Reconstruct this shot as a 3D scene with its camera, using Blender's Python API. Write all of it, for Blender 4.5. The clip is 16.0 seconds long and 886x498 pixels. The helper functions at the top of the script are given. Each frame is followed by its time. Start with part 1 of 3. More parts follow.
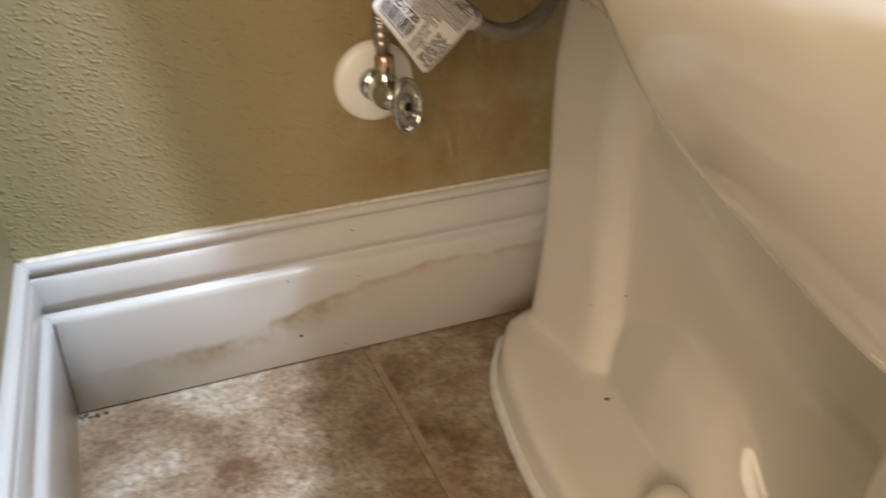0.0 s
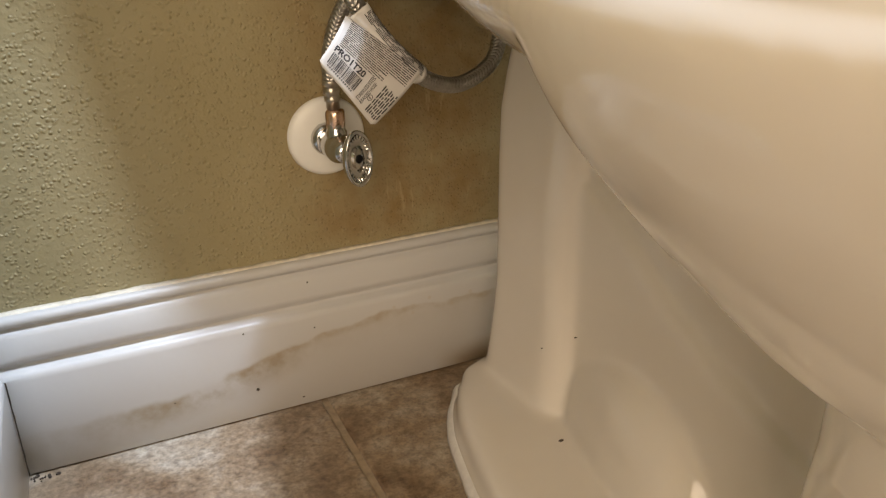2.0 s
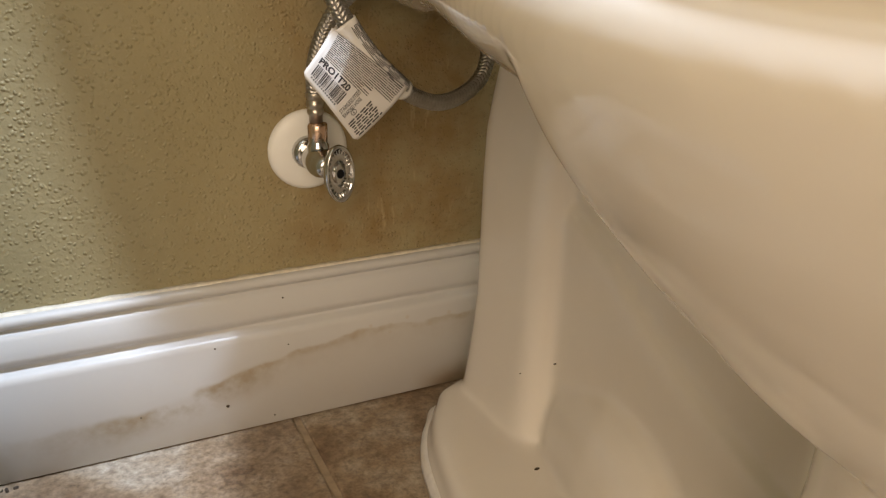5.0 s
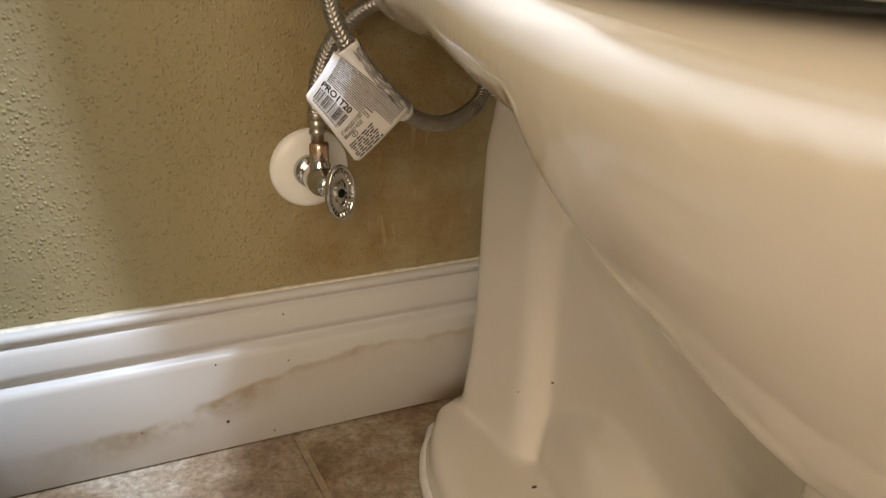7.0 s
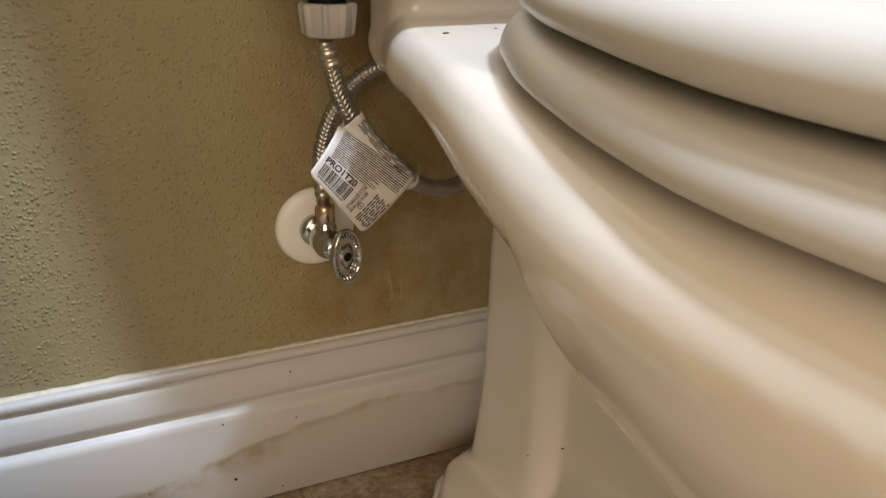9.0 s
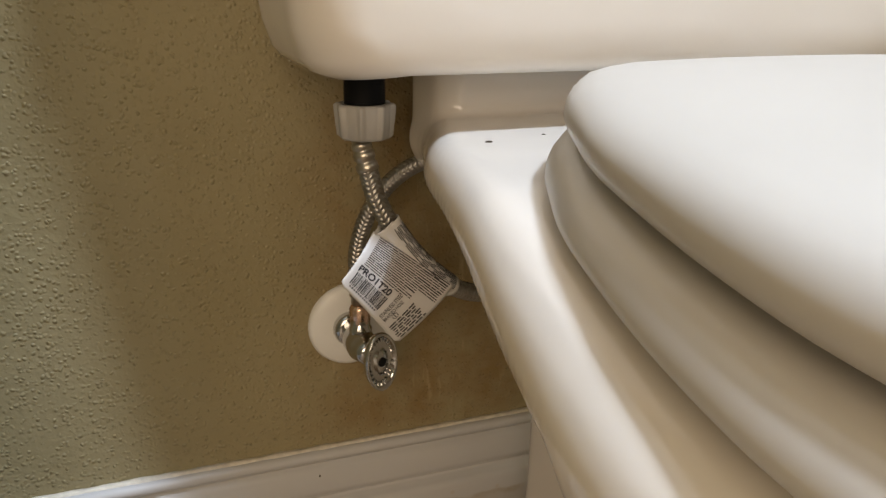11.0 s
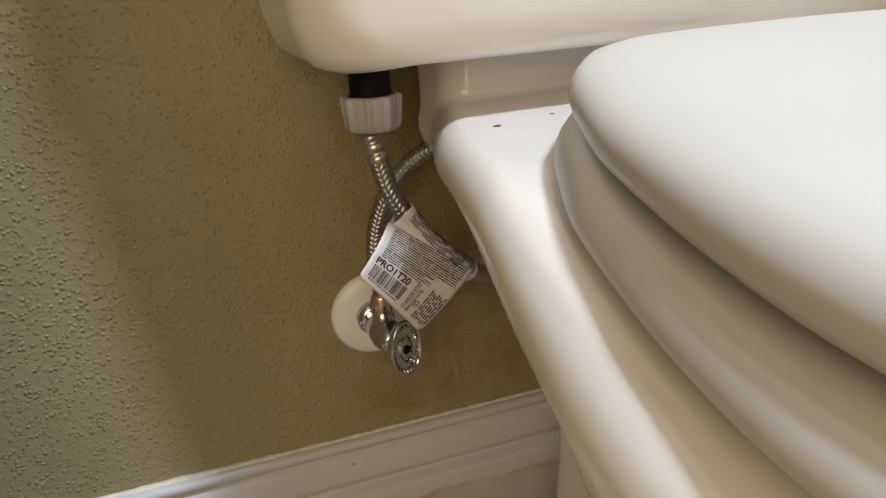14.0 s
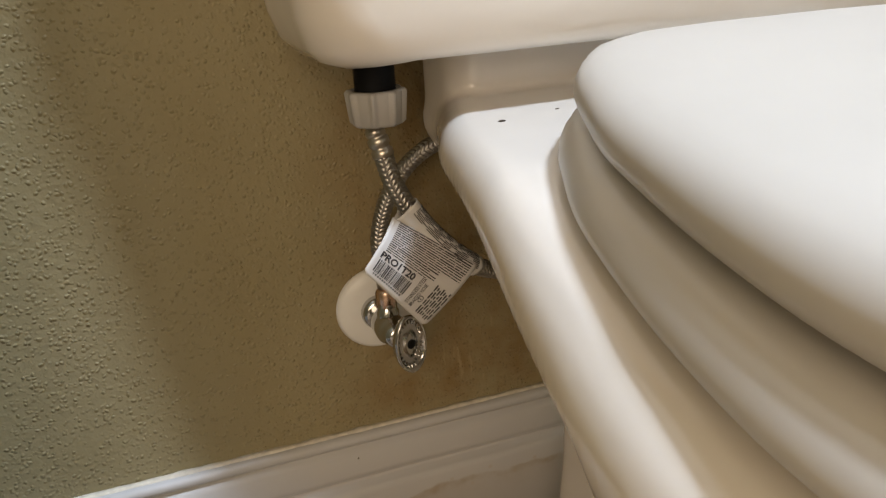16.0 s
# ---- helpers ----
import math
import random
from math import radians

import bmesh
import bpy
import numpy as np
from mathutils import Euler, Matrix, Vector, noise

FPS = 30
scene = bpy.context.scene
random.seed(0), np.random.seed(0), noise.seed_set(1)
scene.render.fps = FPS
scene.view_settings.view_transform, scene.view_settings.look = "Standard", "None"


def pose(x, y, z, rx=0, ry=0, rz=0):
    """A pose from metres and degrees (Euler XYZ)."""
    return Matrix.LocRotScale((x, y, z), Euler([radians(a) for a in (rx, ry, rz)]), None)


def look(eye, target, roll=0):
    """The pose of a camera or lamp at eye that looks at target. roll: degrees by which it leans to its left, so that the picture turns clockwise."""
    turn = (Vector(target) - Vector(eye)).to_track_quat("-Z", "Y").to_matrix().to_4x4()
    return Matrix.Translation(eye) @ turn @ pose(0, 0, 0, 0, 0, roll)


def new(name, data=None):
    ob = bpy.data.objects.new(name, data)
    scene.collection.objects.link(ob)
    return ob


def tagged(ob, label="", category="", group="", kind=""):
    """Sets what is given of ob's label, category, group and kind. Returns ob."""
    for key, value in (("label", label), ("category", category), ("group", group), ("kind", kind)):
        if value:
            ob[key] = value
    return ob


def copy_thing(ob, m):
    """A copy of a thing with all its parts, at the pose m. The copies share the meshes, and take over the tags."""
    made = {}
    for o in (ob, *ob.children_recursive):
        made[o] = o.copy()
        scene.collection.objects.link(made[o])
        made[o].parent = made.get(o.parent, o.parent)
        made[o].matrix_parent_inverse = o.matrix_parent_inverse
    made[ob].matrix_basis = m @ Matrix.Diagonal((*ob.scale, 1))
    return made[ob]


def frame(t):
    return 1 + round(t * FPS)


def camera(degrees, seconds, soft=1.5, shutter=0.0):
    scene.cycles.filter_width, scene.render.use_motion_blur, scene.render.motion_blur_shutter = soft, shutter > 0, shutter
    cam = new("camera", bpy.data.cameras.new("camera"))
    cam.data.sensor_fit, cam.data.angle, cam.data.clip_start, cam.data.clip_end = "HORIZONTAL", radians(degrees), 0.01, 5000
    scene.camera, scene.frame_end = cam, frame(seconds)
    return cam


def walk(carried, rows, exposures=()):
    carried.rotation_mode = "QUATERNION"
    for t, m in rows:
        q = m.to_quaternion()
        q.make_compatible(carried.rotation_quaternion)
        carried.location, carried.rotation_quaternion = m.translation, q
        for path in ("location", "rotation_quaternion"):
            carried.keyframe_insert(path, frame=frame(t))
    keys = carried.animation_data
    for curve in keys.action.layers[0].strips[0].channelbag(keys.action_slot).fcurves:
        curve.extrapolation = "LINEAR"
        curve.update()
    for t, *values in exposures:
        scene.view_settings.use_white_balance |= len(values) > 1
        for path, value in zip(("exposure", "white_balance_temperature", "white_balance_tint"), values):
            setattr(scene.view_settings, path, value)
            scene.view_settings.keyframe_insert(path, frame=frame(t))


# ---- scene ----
cam = camera(56.0, 16.0, soft=1.3, shutter=0.4)
PATH = [
    (0, (-0.1856, -0.6086, 0.4132), (-0.0238, -0.1956, 0.1824), -1.20),
    (0.2, (-0.1816, -0.6116, 0.4040), (-0.0011, -0.2071, 0.1721), -0.64),
    (0.5, (-0.1765, -0.6189, 0.4103), (0.0015, -0.2137, 0.1776), -1.18),
    (1, (-0.1811, -0.6220, 0.4043), (0.0010, -0.2104, 0.1865), -1.59),
    (1.5, (-0.1823, -0.6267, 0.4066), (0.0028, -0.2077, 0.2063), -1.48),
    (2, (-0.1827, -0.6288, 0.4067), (0.0047, -0.2086, 0.2109), -1.48),
    (2.5, (-0.1754, -0.6221, 0.4026), (0.0169, -0.2022, 0.2110), -1.75),
    (3, (-0.1780, -0.6186, 0.4084), (0.0140, -0.1992, 0.2154), -1.40),
    (3.5, (-0.1780, -0.6185, 0.4050), (0.0179, -0.1998, 0.2146), -0.93),
    (6, (-0.1782, -0.6166, 0.4045), (0.0212, -0.1973, 0.2190), 1.70),
    (6.5, (-0.1769, -0.6206, 0.4053), (0.0223, -0.2004, 0.2216), 1.46),
    (7, (-0.1788, -0.6199, 0.4144), (0.0217, -0.1998, 0.2320), 1.41),
    (7.5, (-0.1736, -0.6164, 0.4368), (0.0237, -0.1942, 0.2555), 0.94),
    (8, (-0.1702, -0.6133, 0.4377), (0.0253, -0.1901, 0.2568), 0.59),
    (10.3, (-0.1613, -0.5593, 0.4839), (0.0353, -0.1412, 0.2926), 1.32),
    (10.5, (-0.1471, -0.5544, 0.4775), (0.0436, -0.1249, 0.3068), 2.22),
    (11, (-0.1433, -0.5560, 0.4796), (0.0275, -0.1132, 0.3222), 0.78),
    (11.5, (-0.1428, -0.5601, 0.4845), (0.0224, -0.1152, 0.3271), -1.54),
    (12, (-0.1407, -0.5546, 0.4877), (0.0225, -0.1118, 0.3226), -2.47),
    (12.5, (-0.1412, -0.5543, 0.4867), (0.0212, -0.1118, 0.3198), -3.01),
    (13, (-0.1394, -0.5538, 0.4872), (0.0191, -0.1108, 0.3179), -3.45),
    (13.5, (-0.1391, -0.5552, 0.4867), (0.0177, -0.1120, 0.3163), -3.52),
    (14, (-0.1388, -0.5544, 0.4861), (0.0172, -0.1115, 0.3143), -3.60),
    (14.5, (-0.1405, -0.5543, 0.4884), (0.0156, -0.1130, 0.3128), -3.79),
    (15, (-0.1404, -0.5555, 0.4860), (0.0146, -0.1127, 0.3131), -3.79),
    (15.5, (-0.1404, -0.5561, 0.4857), (0.0139, -0.1131, 0.3127), -3.70),
    (16, (-0.1384, -0.5543, 0.4866), (0.0141, -0.1115, 0.3116), -3.65),
]
walk(cam, [(t, look(eye, target, roll)) for t, eye, target, roll in PATH], exposures=[(0.0, 1.35), (6.0, 1.33), (8.0, 1.21), (10.5, 0.71), (16.0, 0.68)])

# ---- light ----
CX = 0.14            # the toilet's middle line
LAMP = (0.40, -0.96, 2.40)
LAMP_2 = (0.15, -0.96, 2.40)
world = bpy.data.worlds.new("world")
scene.world = world
world.use_nodes = True
world.node_tree.nodes["Background"].inputs[0].default_value = (0.75, 0.85, 1.0, 1)
world.node_tree.nodes["Background"].inputs[1].default_value = 0.3
for place, power in ((LAMP, 39), (LAMP_2, 4)):
    disc = bpy.data.lights.new("ceiling_lamp_light", "AREA")
    disc.shape, disc.size, disc.energy, disc.color = "DISK", 0.17, power, (0.68, 0.79, 0.97)
    disc_ob = new("ceiling_lamp_light", disc)
    disc_ob.matrix_world = look((place[0], place[1], place[2] - 0.04), (place[0], place[1], 0))
warm_fill = bpy.data.lights.new("warm_fill_light", "AREA")     # added warm fill lamp, set in an opening of the unseen south wall
warm_fill.shape, warm_fill.size, warm_fill.size_y, warm_fill.energy, warm_fill.color = "RECTANGLE", 1.3, 1.4, 17.0, (1.0, 0.745, 0.495)
warm_fill_ob = new("warm_fill_light", warm_fill)
warm_fill_ob.matrix_world = look((-1.05, -2.19, 1.22), (-1.05, 0.0, 1.22))


# ---- material helpers ----
def nodes_of(name, color, rough=0.5, metal=0.0, spec=0.5):
    m = bpy.data.materials.new(name)
    m.use_nodes = True
    nt = m.node_tree
    b = nt.nodes["Principled BSDF"]
    b.inputs["Base Color"].default_value = (*color, 1)
    b.inputs["Roughness"].default_value = rough
    b.inputs["Metallic"].default_value = metal
    b.inputs["Specular IOR Level"].default_value = spec
    return m, nt, b


def node(nt, kind, **settings):
    n = nt.nodes.new(kind)
    for key, value in settings.items():
        if key in n.inputs:
            n.inputs[key].default_value = value
        else:
            setattr(n, key, value)
    return n


def coords(nt):
    return nt.nodes.new("ShaderNodeTexCoord").outputs["Object"]


def noise_of(nt, scale, detail=4.0, rough=0.55, at=None):
    n = node(nt, "ShaderNodeTexNoise", Scale=scale, Detail=detail, Roughness=rough)
    nt.links.new(at or coords(nt), n.inputs["Vector"])
    return n.outputs["Fac"]


def ramp(nt, fac, stops):
    r = nt.nodes.new("ShaderNodeValToRGB")
    els = r.color_ramp.elements
    while len(els) < len(stops):
        els.new(0.5)
    for e, (p, c) in zip(els, stops):
        e.position = p
        e.color = (*c, 1) if len(c) == 3 else c
    nt.links.new(fac, r.inputs[0])
    return r.outputs[0]


def mixed(nt, fac, a, b, how="MIX"):
    m = node(nt, "ShaderNodeMix", data_type="RGBA", blend_type=how)
    for sock, v in ((m.inputs[0], fac), (m.inputs[6], a), (m.inputs[7], b)):
        if isinstance(v, (int, float)):
            sock.default_value = v
        elif isinstance(v, tuple):
            sock.default_value = (*v, 1)
        else:
            nt.links.new(v, sock)
    return m.outputs[2]


def maths(nt, op, a, b=0.0, c=0.0, clamp=False):
    m = node(nt, "ShaderNodeMath", operation=op, use_clamp=clamp)
    for sock, v in zip(m.inputs, (a, b, c)):
        if isinstance(v, (int, float)):
            sock.default_value = v
        else:
            nt.links.new(v, sock)
    return m.outputs[0]


def bump(nt, b, height, strength, distance):
    n = node(nt, "ShaderNodeBump", Strength=strength, Distance=distance)
    nt.links.new(height, n.inputs["Height"])
    nt.links.new(n.outputs[0], b.inputs["Normal"])
    return n


# ---- materials ----
def wall_material():
    m, nt, b = nodes_of("olive_wall_paint", (0.36, 0.32, 0.20), 0.55, spec=0.35)
    big = noise_of(nt, 5.0, 3)
    col = ramp(nt, big, [(0.3, (0.268, 0.224, 0.118)), (0.7, (0.306, 0.260, 0.146))])
    sep = nt.nodes.new("ShaderNodeSeparateXYZ")
    nt.links.new(coords(nt), sep.inputs[0])
    # pale scuffs and drip marks low on the wall beside the toilet
    mapping = node(nt, "ShaderNodeMapping")
    mapping.inputs["Scale"].default_value = (1.0, 1.0, 0.22)
    nt.links.new(coords(nt), mapping.inputs[0])
    streak = noise_of(nt, 95.0, 3, 0.6, mapping.outputs[0])
    smask = ramp(nt, streak, [(0.60, (0, 0, 0)), (0.70, (1, 1, 1))])
    def reach(value, a, b_, lo, hi):
        n = node(nt, "ShaderNodeMapRange", interpolation_type="SMOOTHSTEP")
        for key, v in (("From Min", a), ("From Max", b_), ("To Min", lo), ("To Max", hi)):
            n.inputs[key].default_value = v
        nt.links.new(value, n.inputs["Value"])
        return n.outputs[0]
    wx, wz = sep.outputs[0], sep.outputs[2]
    near = maths(nt, "MULTIPLY", maths(nt, "MULTIPLY", reach(wx, -0.07, 0.03, 0, 1), reach(wx, 0.13, 0.17, 1, 0)), maths(nt, "MULTIPLY", reach(wz, 0.13, 0.15, 0.3, 1), reach(wz, 0.36, 0.54, 1, 0.1)))
    # brown stain beside the toilet, spread up to the tank to paint in warm shade
    dirt = ramp(nt, noise_of(nt, 22.0, 3, 0.6), [(0.28, (0, 0, 0)), (0.60, (1, 1, 1))])
    col = mixed(nt, maths(nt, "MULTIPLY", maths(nt, "MULTIPLY", dirt, near), 0.8), col, (0.205, 0.125, 0.042))
    sm = maths(nt, "MULTIPLY", smask, maths(nt, "MULTIPLY", near, 0.40))
    col = mixed(nt, sm, col, (0.45, 0.36, 0.20))
    nt.links.new(col, b.inputs["Base Color"])
    # sprayed texture: separate low knobs of uneven size over a faintly rolling ground
    bend = node(nt, "ShaderNodeVectorMath", operation="MULTIPLY_ADD")
    warp = node(nt, "ShaderNodeTexNoise", Scale=150.0, Detail=1.0)
    nt.links.new(coords(nt), warp.inputs["Vector"])
    nt.links.new(warp.outputs["Color"], bend.inputs[0])
    bend.inputs[1].default_value = (0.003, 0.003, 0.003)
    nt.links.new(coords(nt), bend.inputs[2])
    cells = node(nt, "ShaderNodeTexVoronoi", Scale=330.0)
    nt.links.new(bend.outputs[0], cells.inputs["Vector"])
    pick = nt.nodes.new("ShaderNodeSeparateXYZ")
    nt.links.new(cells.outputs["Color"], pick.inputs[0])
    knob = maths(nt, "MULTIPLY", reach(cells.outputs["Distance"], 0.08, 0.62, 1, 0), reach(pick.outputs[0], 0.05, 1.0, 0, 1))
    sway = noise_of(nt, 180.0, 2, 0.5)
    bump(nt, b, maths(nt, "ADD", knob, maths(nt, "MULTIPLY", sway, 0.9)), 0.9, 0.00090)
    return m


def porcelain_material():
    m, nt, b = nodes_of("white_porcelain", (0.79, 0.74, 0.68), 0.08, spec=0.5)
    col = ramp(nt, noise_of(nt, 9.0, 3), [(0.3, (0.685, 0.642, 0.580)), (0.7, (0.72, 0.678, 0.615))])
    nt.links.new(col, b.inputs["Base Color"])
    dust = ramp(nt, noise_of(nt, 24.0, 5), [(0.3, (0.055, 0.055, 0.055)), (0.8, (0.11, 0.11, 0.11))])
    nt.links.new(dust, b.inputs["Roughness"])
    bump(nt, b, noise_of(nt, 16.0, 1), 0.08, 0.004)
    return m


def seat_material():
    m, nt, b = nodes_of("white_seat_enamel", (0.67, 0.655, 0.625), 0.32, spec=0.45)
    col = ramp(nt, noise_of(nt, 14.0, 2), [(0.25, (0.515, 0.497, 0.462)), (0.75, (0.540, 0.521, 0.485))])
    nt.links.new(col, b.inputs["Base Color"])
    return m


def board_material():
    """White gloss paint with a brown water stain whose edge wanders along the board."""
    m, nt, b = nodes_of("stained_white_paint", (0.80, 0.79, 0.77), 0.28, spec=0.5)
    at = coords(nt)
    sep = nt.nodes.new("ShaderNodeSeparateXYZ")
    nt.links.new(at, sep.inputs[0])
    x, z = sep.outputs[0], sep.outputs[2]
    wob = noise_of(nt, 30.0, 3, 0.5, at)
    wob2 = noise_of(nt, 9.0, 1, 0.5, at)

    def reach(value, a, b, lo, hi):
        n = node(nt, "ShaderNodeMapRange", interpolation_type="SMOOTHSTEP")
        for key, v in (("From Min", a), ("From Max", b), ("To Min", lo), ("To Max", hi)):
            n.inputs[key].default_value = v
        nt.links.new(value, n.inputs["Value"])
        return n.outputs[0]
    rise = reach(x, -0.22, 0.05, 0.034, 0.072)
    edge = maths(nt, "ADD", rise, maths(nt, "ADD", maths(nt, "MULTIPLY", maths(nt, "SUBTRACT", wob, 0.5), 0.016), maths(nt, "MULTIPLY", maths(nt, "SUBTRACT", wob2, 0.5), 0.016)))
    below = maths(nt, "SUBTRACT", edge, z)                      # metres under the stain's upper edge
    blot = ramp(nt, noise_of(nt, 34.0, 4, 0.6, at), [(0.36, (0.1, 0.1, 0.1)), (0.64, (1, 1, 1))])
    line = maths(nt, "MULTIPLY", reach(below, -0.0014, 0.0010, 0, 1), reach(below, 0.001, 0.0085, 1, 0))
    band = maths(nt, "MULTIPLY", reach(below, -0.004, 0.004, 0, 1), reach(below, 0.006, 0.030, 1, 0))
    where = maths(nt, "MULTIPLY", reach(x, -0.25, -0.13, 0.25, 1), reach(x, -0.08, -0.02, 1, 0.18))
    wash = maths(nt, "MULTIPLY", reach(below, -0.001, 0.004, 0, 1), reach(x, -0.12, 0.02, 0.10, 1))
    col = mixed(nt, maths(nt, "MULTIPLY", wash, 0.30), (0.50, 0.495, 0.485), (0.42, 0.38, 0.32))
    col = mixed(nt, maths(nt, "MULTIPLY", maths(nt, "MULTIPLY", line, maths(nt, "MULTIPLY", blot, reach(x, -0.15, -0.04, 0.12, 1))), 0.72), col, (0.33, 0.245, 0.145))
    col = mixed(nt, maths(nt, "MULTIPLY", maths(nt, "MULTIPLY", band, maths(nt, "MULTIPLY", where, blot)), 0.95), col, (0.29, 0.225, 0.135))
    low = maths(nt, "MULTIPLY", reach(x, 0.075, 0.115, 0, 1), reach(maths(nt, "ADD", z, maths(nt, "MULTIPLY", wob, 0.012)), 0.012, 0.034, 1, 0))
    col = mixed(nt, maths(nt, "MULTIPLY", low, 0.7), col, (0.27, 0.185, 0.085))
    drops = node(nt, "ShaderNodeTexVoronoi", Scale=70.0)
    nt.links.new(at, drops.inputs["Vector"])
    few = ramp(nt, drops.outputs["Distance"], [(0.10, (1, 1, 1)), (0.16, (0, 0, 0))])
    drip = maths(nt, "MULTIPLY", maths(nt, "GREATER_THAN", x, 0.03), maths(nt, "MULTIPLY", maths(nt, "GREATER_THAN", z, 0.06), maths(nt, "LESS_THAN", z, 0.083)))
    col = mixed(nt, maths(nt, "MULTIPLY", maths(nt, "MULTIPLY", few, drip), 0.35), col, (0.45, 0.37, 0.27))
    grime = ramp(nt, noise_of(nt, 60.0, 5), [(0.62, (0, 0, 0)), (0.8, (1, 1, 1))])
    col = mixed(nt, maths(nt, "MULTIPLY", grime, 0.12), col, (0.45, 0.40, 0.33))
    nt.links.new(col, b.inputs["Base Color"])
    bump(nt, b, noise_of(nt, 45.0, 3), 0.10, 0.002)
    return m


def tile_material():
    m, nt, b = nodes_of("brown_stone_tile", (0.2, 0.15, 0.1), 0.38, spec=0.4)
    at = coords(nt)
    info = nt.nodes.new("ShaderNodeObjectInfo")
    shift = node(nt, "ShaderNodeVectorMath", operation="ADD")
    comb = nt.nodes.new("ShaderNodeCombineXYZ")
    nt.links.new(maths(nt, "MULTIPLY", info.outputs["Random"], 17.0), comb.inputs[2])
    nt.links.new(at, shift.inputs[0])
    nt.links.new(comb.outputs[0], shift.inputs[1])
    big = noise_of(nt, 13.0, 4, 0.6, shift.outputs[0])
    fine = noise_of(nt, 170.0, 6, 0.75, shift.outputs[0])
    c1 = ramp(nt, big, [(0.30, (0.12, 0.068, 0.034)), (0.5, (0.265, 0.200, 0.135)), (0.68, (0.42, 0.375, 0.31))])
    c2 = ramp(nt, fine, [(0.36, (0.50, 0.46, 0.43)), (0.63, (1.28, 1.26, 1.23))])
    nt.links.new(mixed(nt, 0.85, c1, c2, "MULTIPLY"), b.inputs["Base Color"])
    r = ramp(nt, fine, [(0.3, (0.30, 0.30, 0.30)), (0.7, (0.55, 0.55, 0.55))])
    nt.links.new(r, b.inputs["Roughness"])
    bump(nt, b, mixed(nt, 0.5, big, fine), 0.35, 0.0016)
    return m


def grainy(name, color, rough, metal=0.0, spec=0.5, vary=0.12, scale=60.0, relief=0.1, depth=0.001):
    m, nt, b = nodes_of(name, color, rough, metal, spec)
    lo, hi = tuple(c * (1 - vary) for c in color), tuple(min(1, c * (1 + vary)) for c in color)
    nt.links.new(ramp(nt, noise_of(nt, scale, 4), [(0.3, lo), (0.7, hi)]), b.inputs["Base Color"])
    bump(nt, b, noise_of(nt, scale * 2.5, 3), relief, depth)
    return m


WALL = wall_material()
PORCELAIN = porcelain_material()
SEAT = seat_material()
BOARD = board_material()
TILE = tile_material()
GROUT = grainy("tan_grout", (0.31, 0.24, 0.165), 0.9, vary=0.2, scale=120, relief=0.4)
CEILING = grainy("white_ceiling_paint", (0.72, 0.70, 0.66), 0.9, scale=40, relief=0.3)
BONE = grainy("bone_plastic", (0.72, 0.71, 0.67), 0.35, vary=0.04, scale=40)
CHROME = grainy("chrome", (0.50, 0.50, 0.49), 0.11, 1.0, vary=0.05, scale=90, relief=0.06)
STEEL = grainy("braided_steel", (0.34, 0.325, 0.30), 0.36, 1.0, vary=0.12, scale=90, relief=0.02, depth=0.0002)
NICKEL = grainy("crimped_nickel", (0.46, 0.42, 0.36), 0.32, 1.0, vary=0.1, scale=120)
BRASS = grainy("rosy_brass", (0.72, 0.52, 0.40), 0.25, 1.0, vary=0.1, scale=120)
GREYPLASTIC = grainy("pale_grey_plastic", (0.35, 0.335, 0.31), 0.45, vary=0.06, scale=80)
BLACK = grainy("black_plastic", (0.006, 0.006, 0.0065), 0.6, spec=0.12, vary=0.2, scale=80)
PAPER = grainy("white_tag_paper", (0.60, 0.59, 0.57), 0.5, vary=0.03, scale=60, relief=0.08)
INK = grainy("black_ink", (0.025, 0.025, 0.028), 0.6, vary=0.1, scale=200)
GREYINK = grainy("grey_ink", (0.035, 0.034, 0.033), 0.6, vary=0.1, scale=200)
DIRT = grainy("dark_dirt", (0.05, 0.035, 0.022), 0.9, vary=0.4, scale=300)
CAULK = grainy("old_caulk", (0.62, 0.57, 0.47), 0.6, vary=0.15, scale=150, relief=0.5)
WHITE_CAULK = grainy("white_caulk", (0.72, 0.70, 0.67), 0.5, vary=0.08, scale=120, relief=0.4)
GLOW = bpy.data.materials.new("lamp_glass")
GLOW.use_nodes = True
GLOW.node_tree.nodes["Principled BSDF"].inputs["Emission Color"].default_value = (1, 0.97, 0.93, 1)
GLOW.node_tree.nodes["Principled BSDF"].inputs["Emission Strength"].default_value = 6.0


# ---- mesh helpers ----
def link(name, bm, material, smooth=True):
    bmesh.ops.recalc_face_normals(bm, faces=bm.faces)
    me = bpy.data.meshes.new(name)
    bm.to_mesh(me)
    bm.free()
    for p in me.polygons:
        p.use_smooth = smooth
    ob = new(name, me)
    me.materials.append(material)
    return ob


def part(name, bm, material, parent, label="", smooth=True):
    ob = link(name, bm, material, smooth)
    ob.parent = parent
    if label:
        ob["label"] = label
    return ob


def soften(ob, width, segments=2, angle=35):
    mod = ob.modifiers.new("bevel", "BEVEL")
    mod.width, mod.segments, mod.limit_method, mod.angle_limit = width, segments, "ANGLE", radians(angle)
    mod.harden_normals = False
    return ob


def empty(name, at=(0, 0, 0)):
    ob = new(name)
    ob.location = at
    ob.empty_display_size = 0.05
    return ob


def box(bm, x0, x1, y0, y1, z0, z1):
    m = Matrix.Translation(((x0 + x1) / 2, (y0 + y1) / 2, (z0 + z1) / 2)) @ Matrix.Diagonal((x1 - x0, y1 - y0, z1 - z0, 1))
    bmesh.ops.create_cube(bm, size=1.0, matrix=m)
    return bm


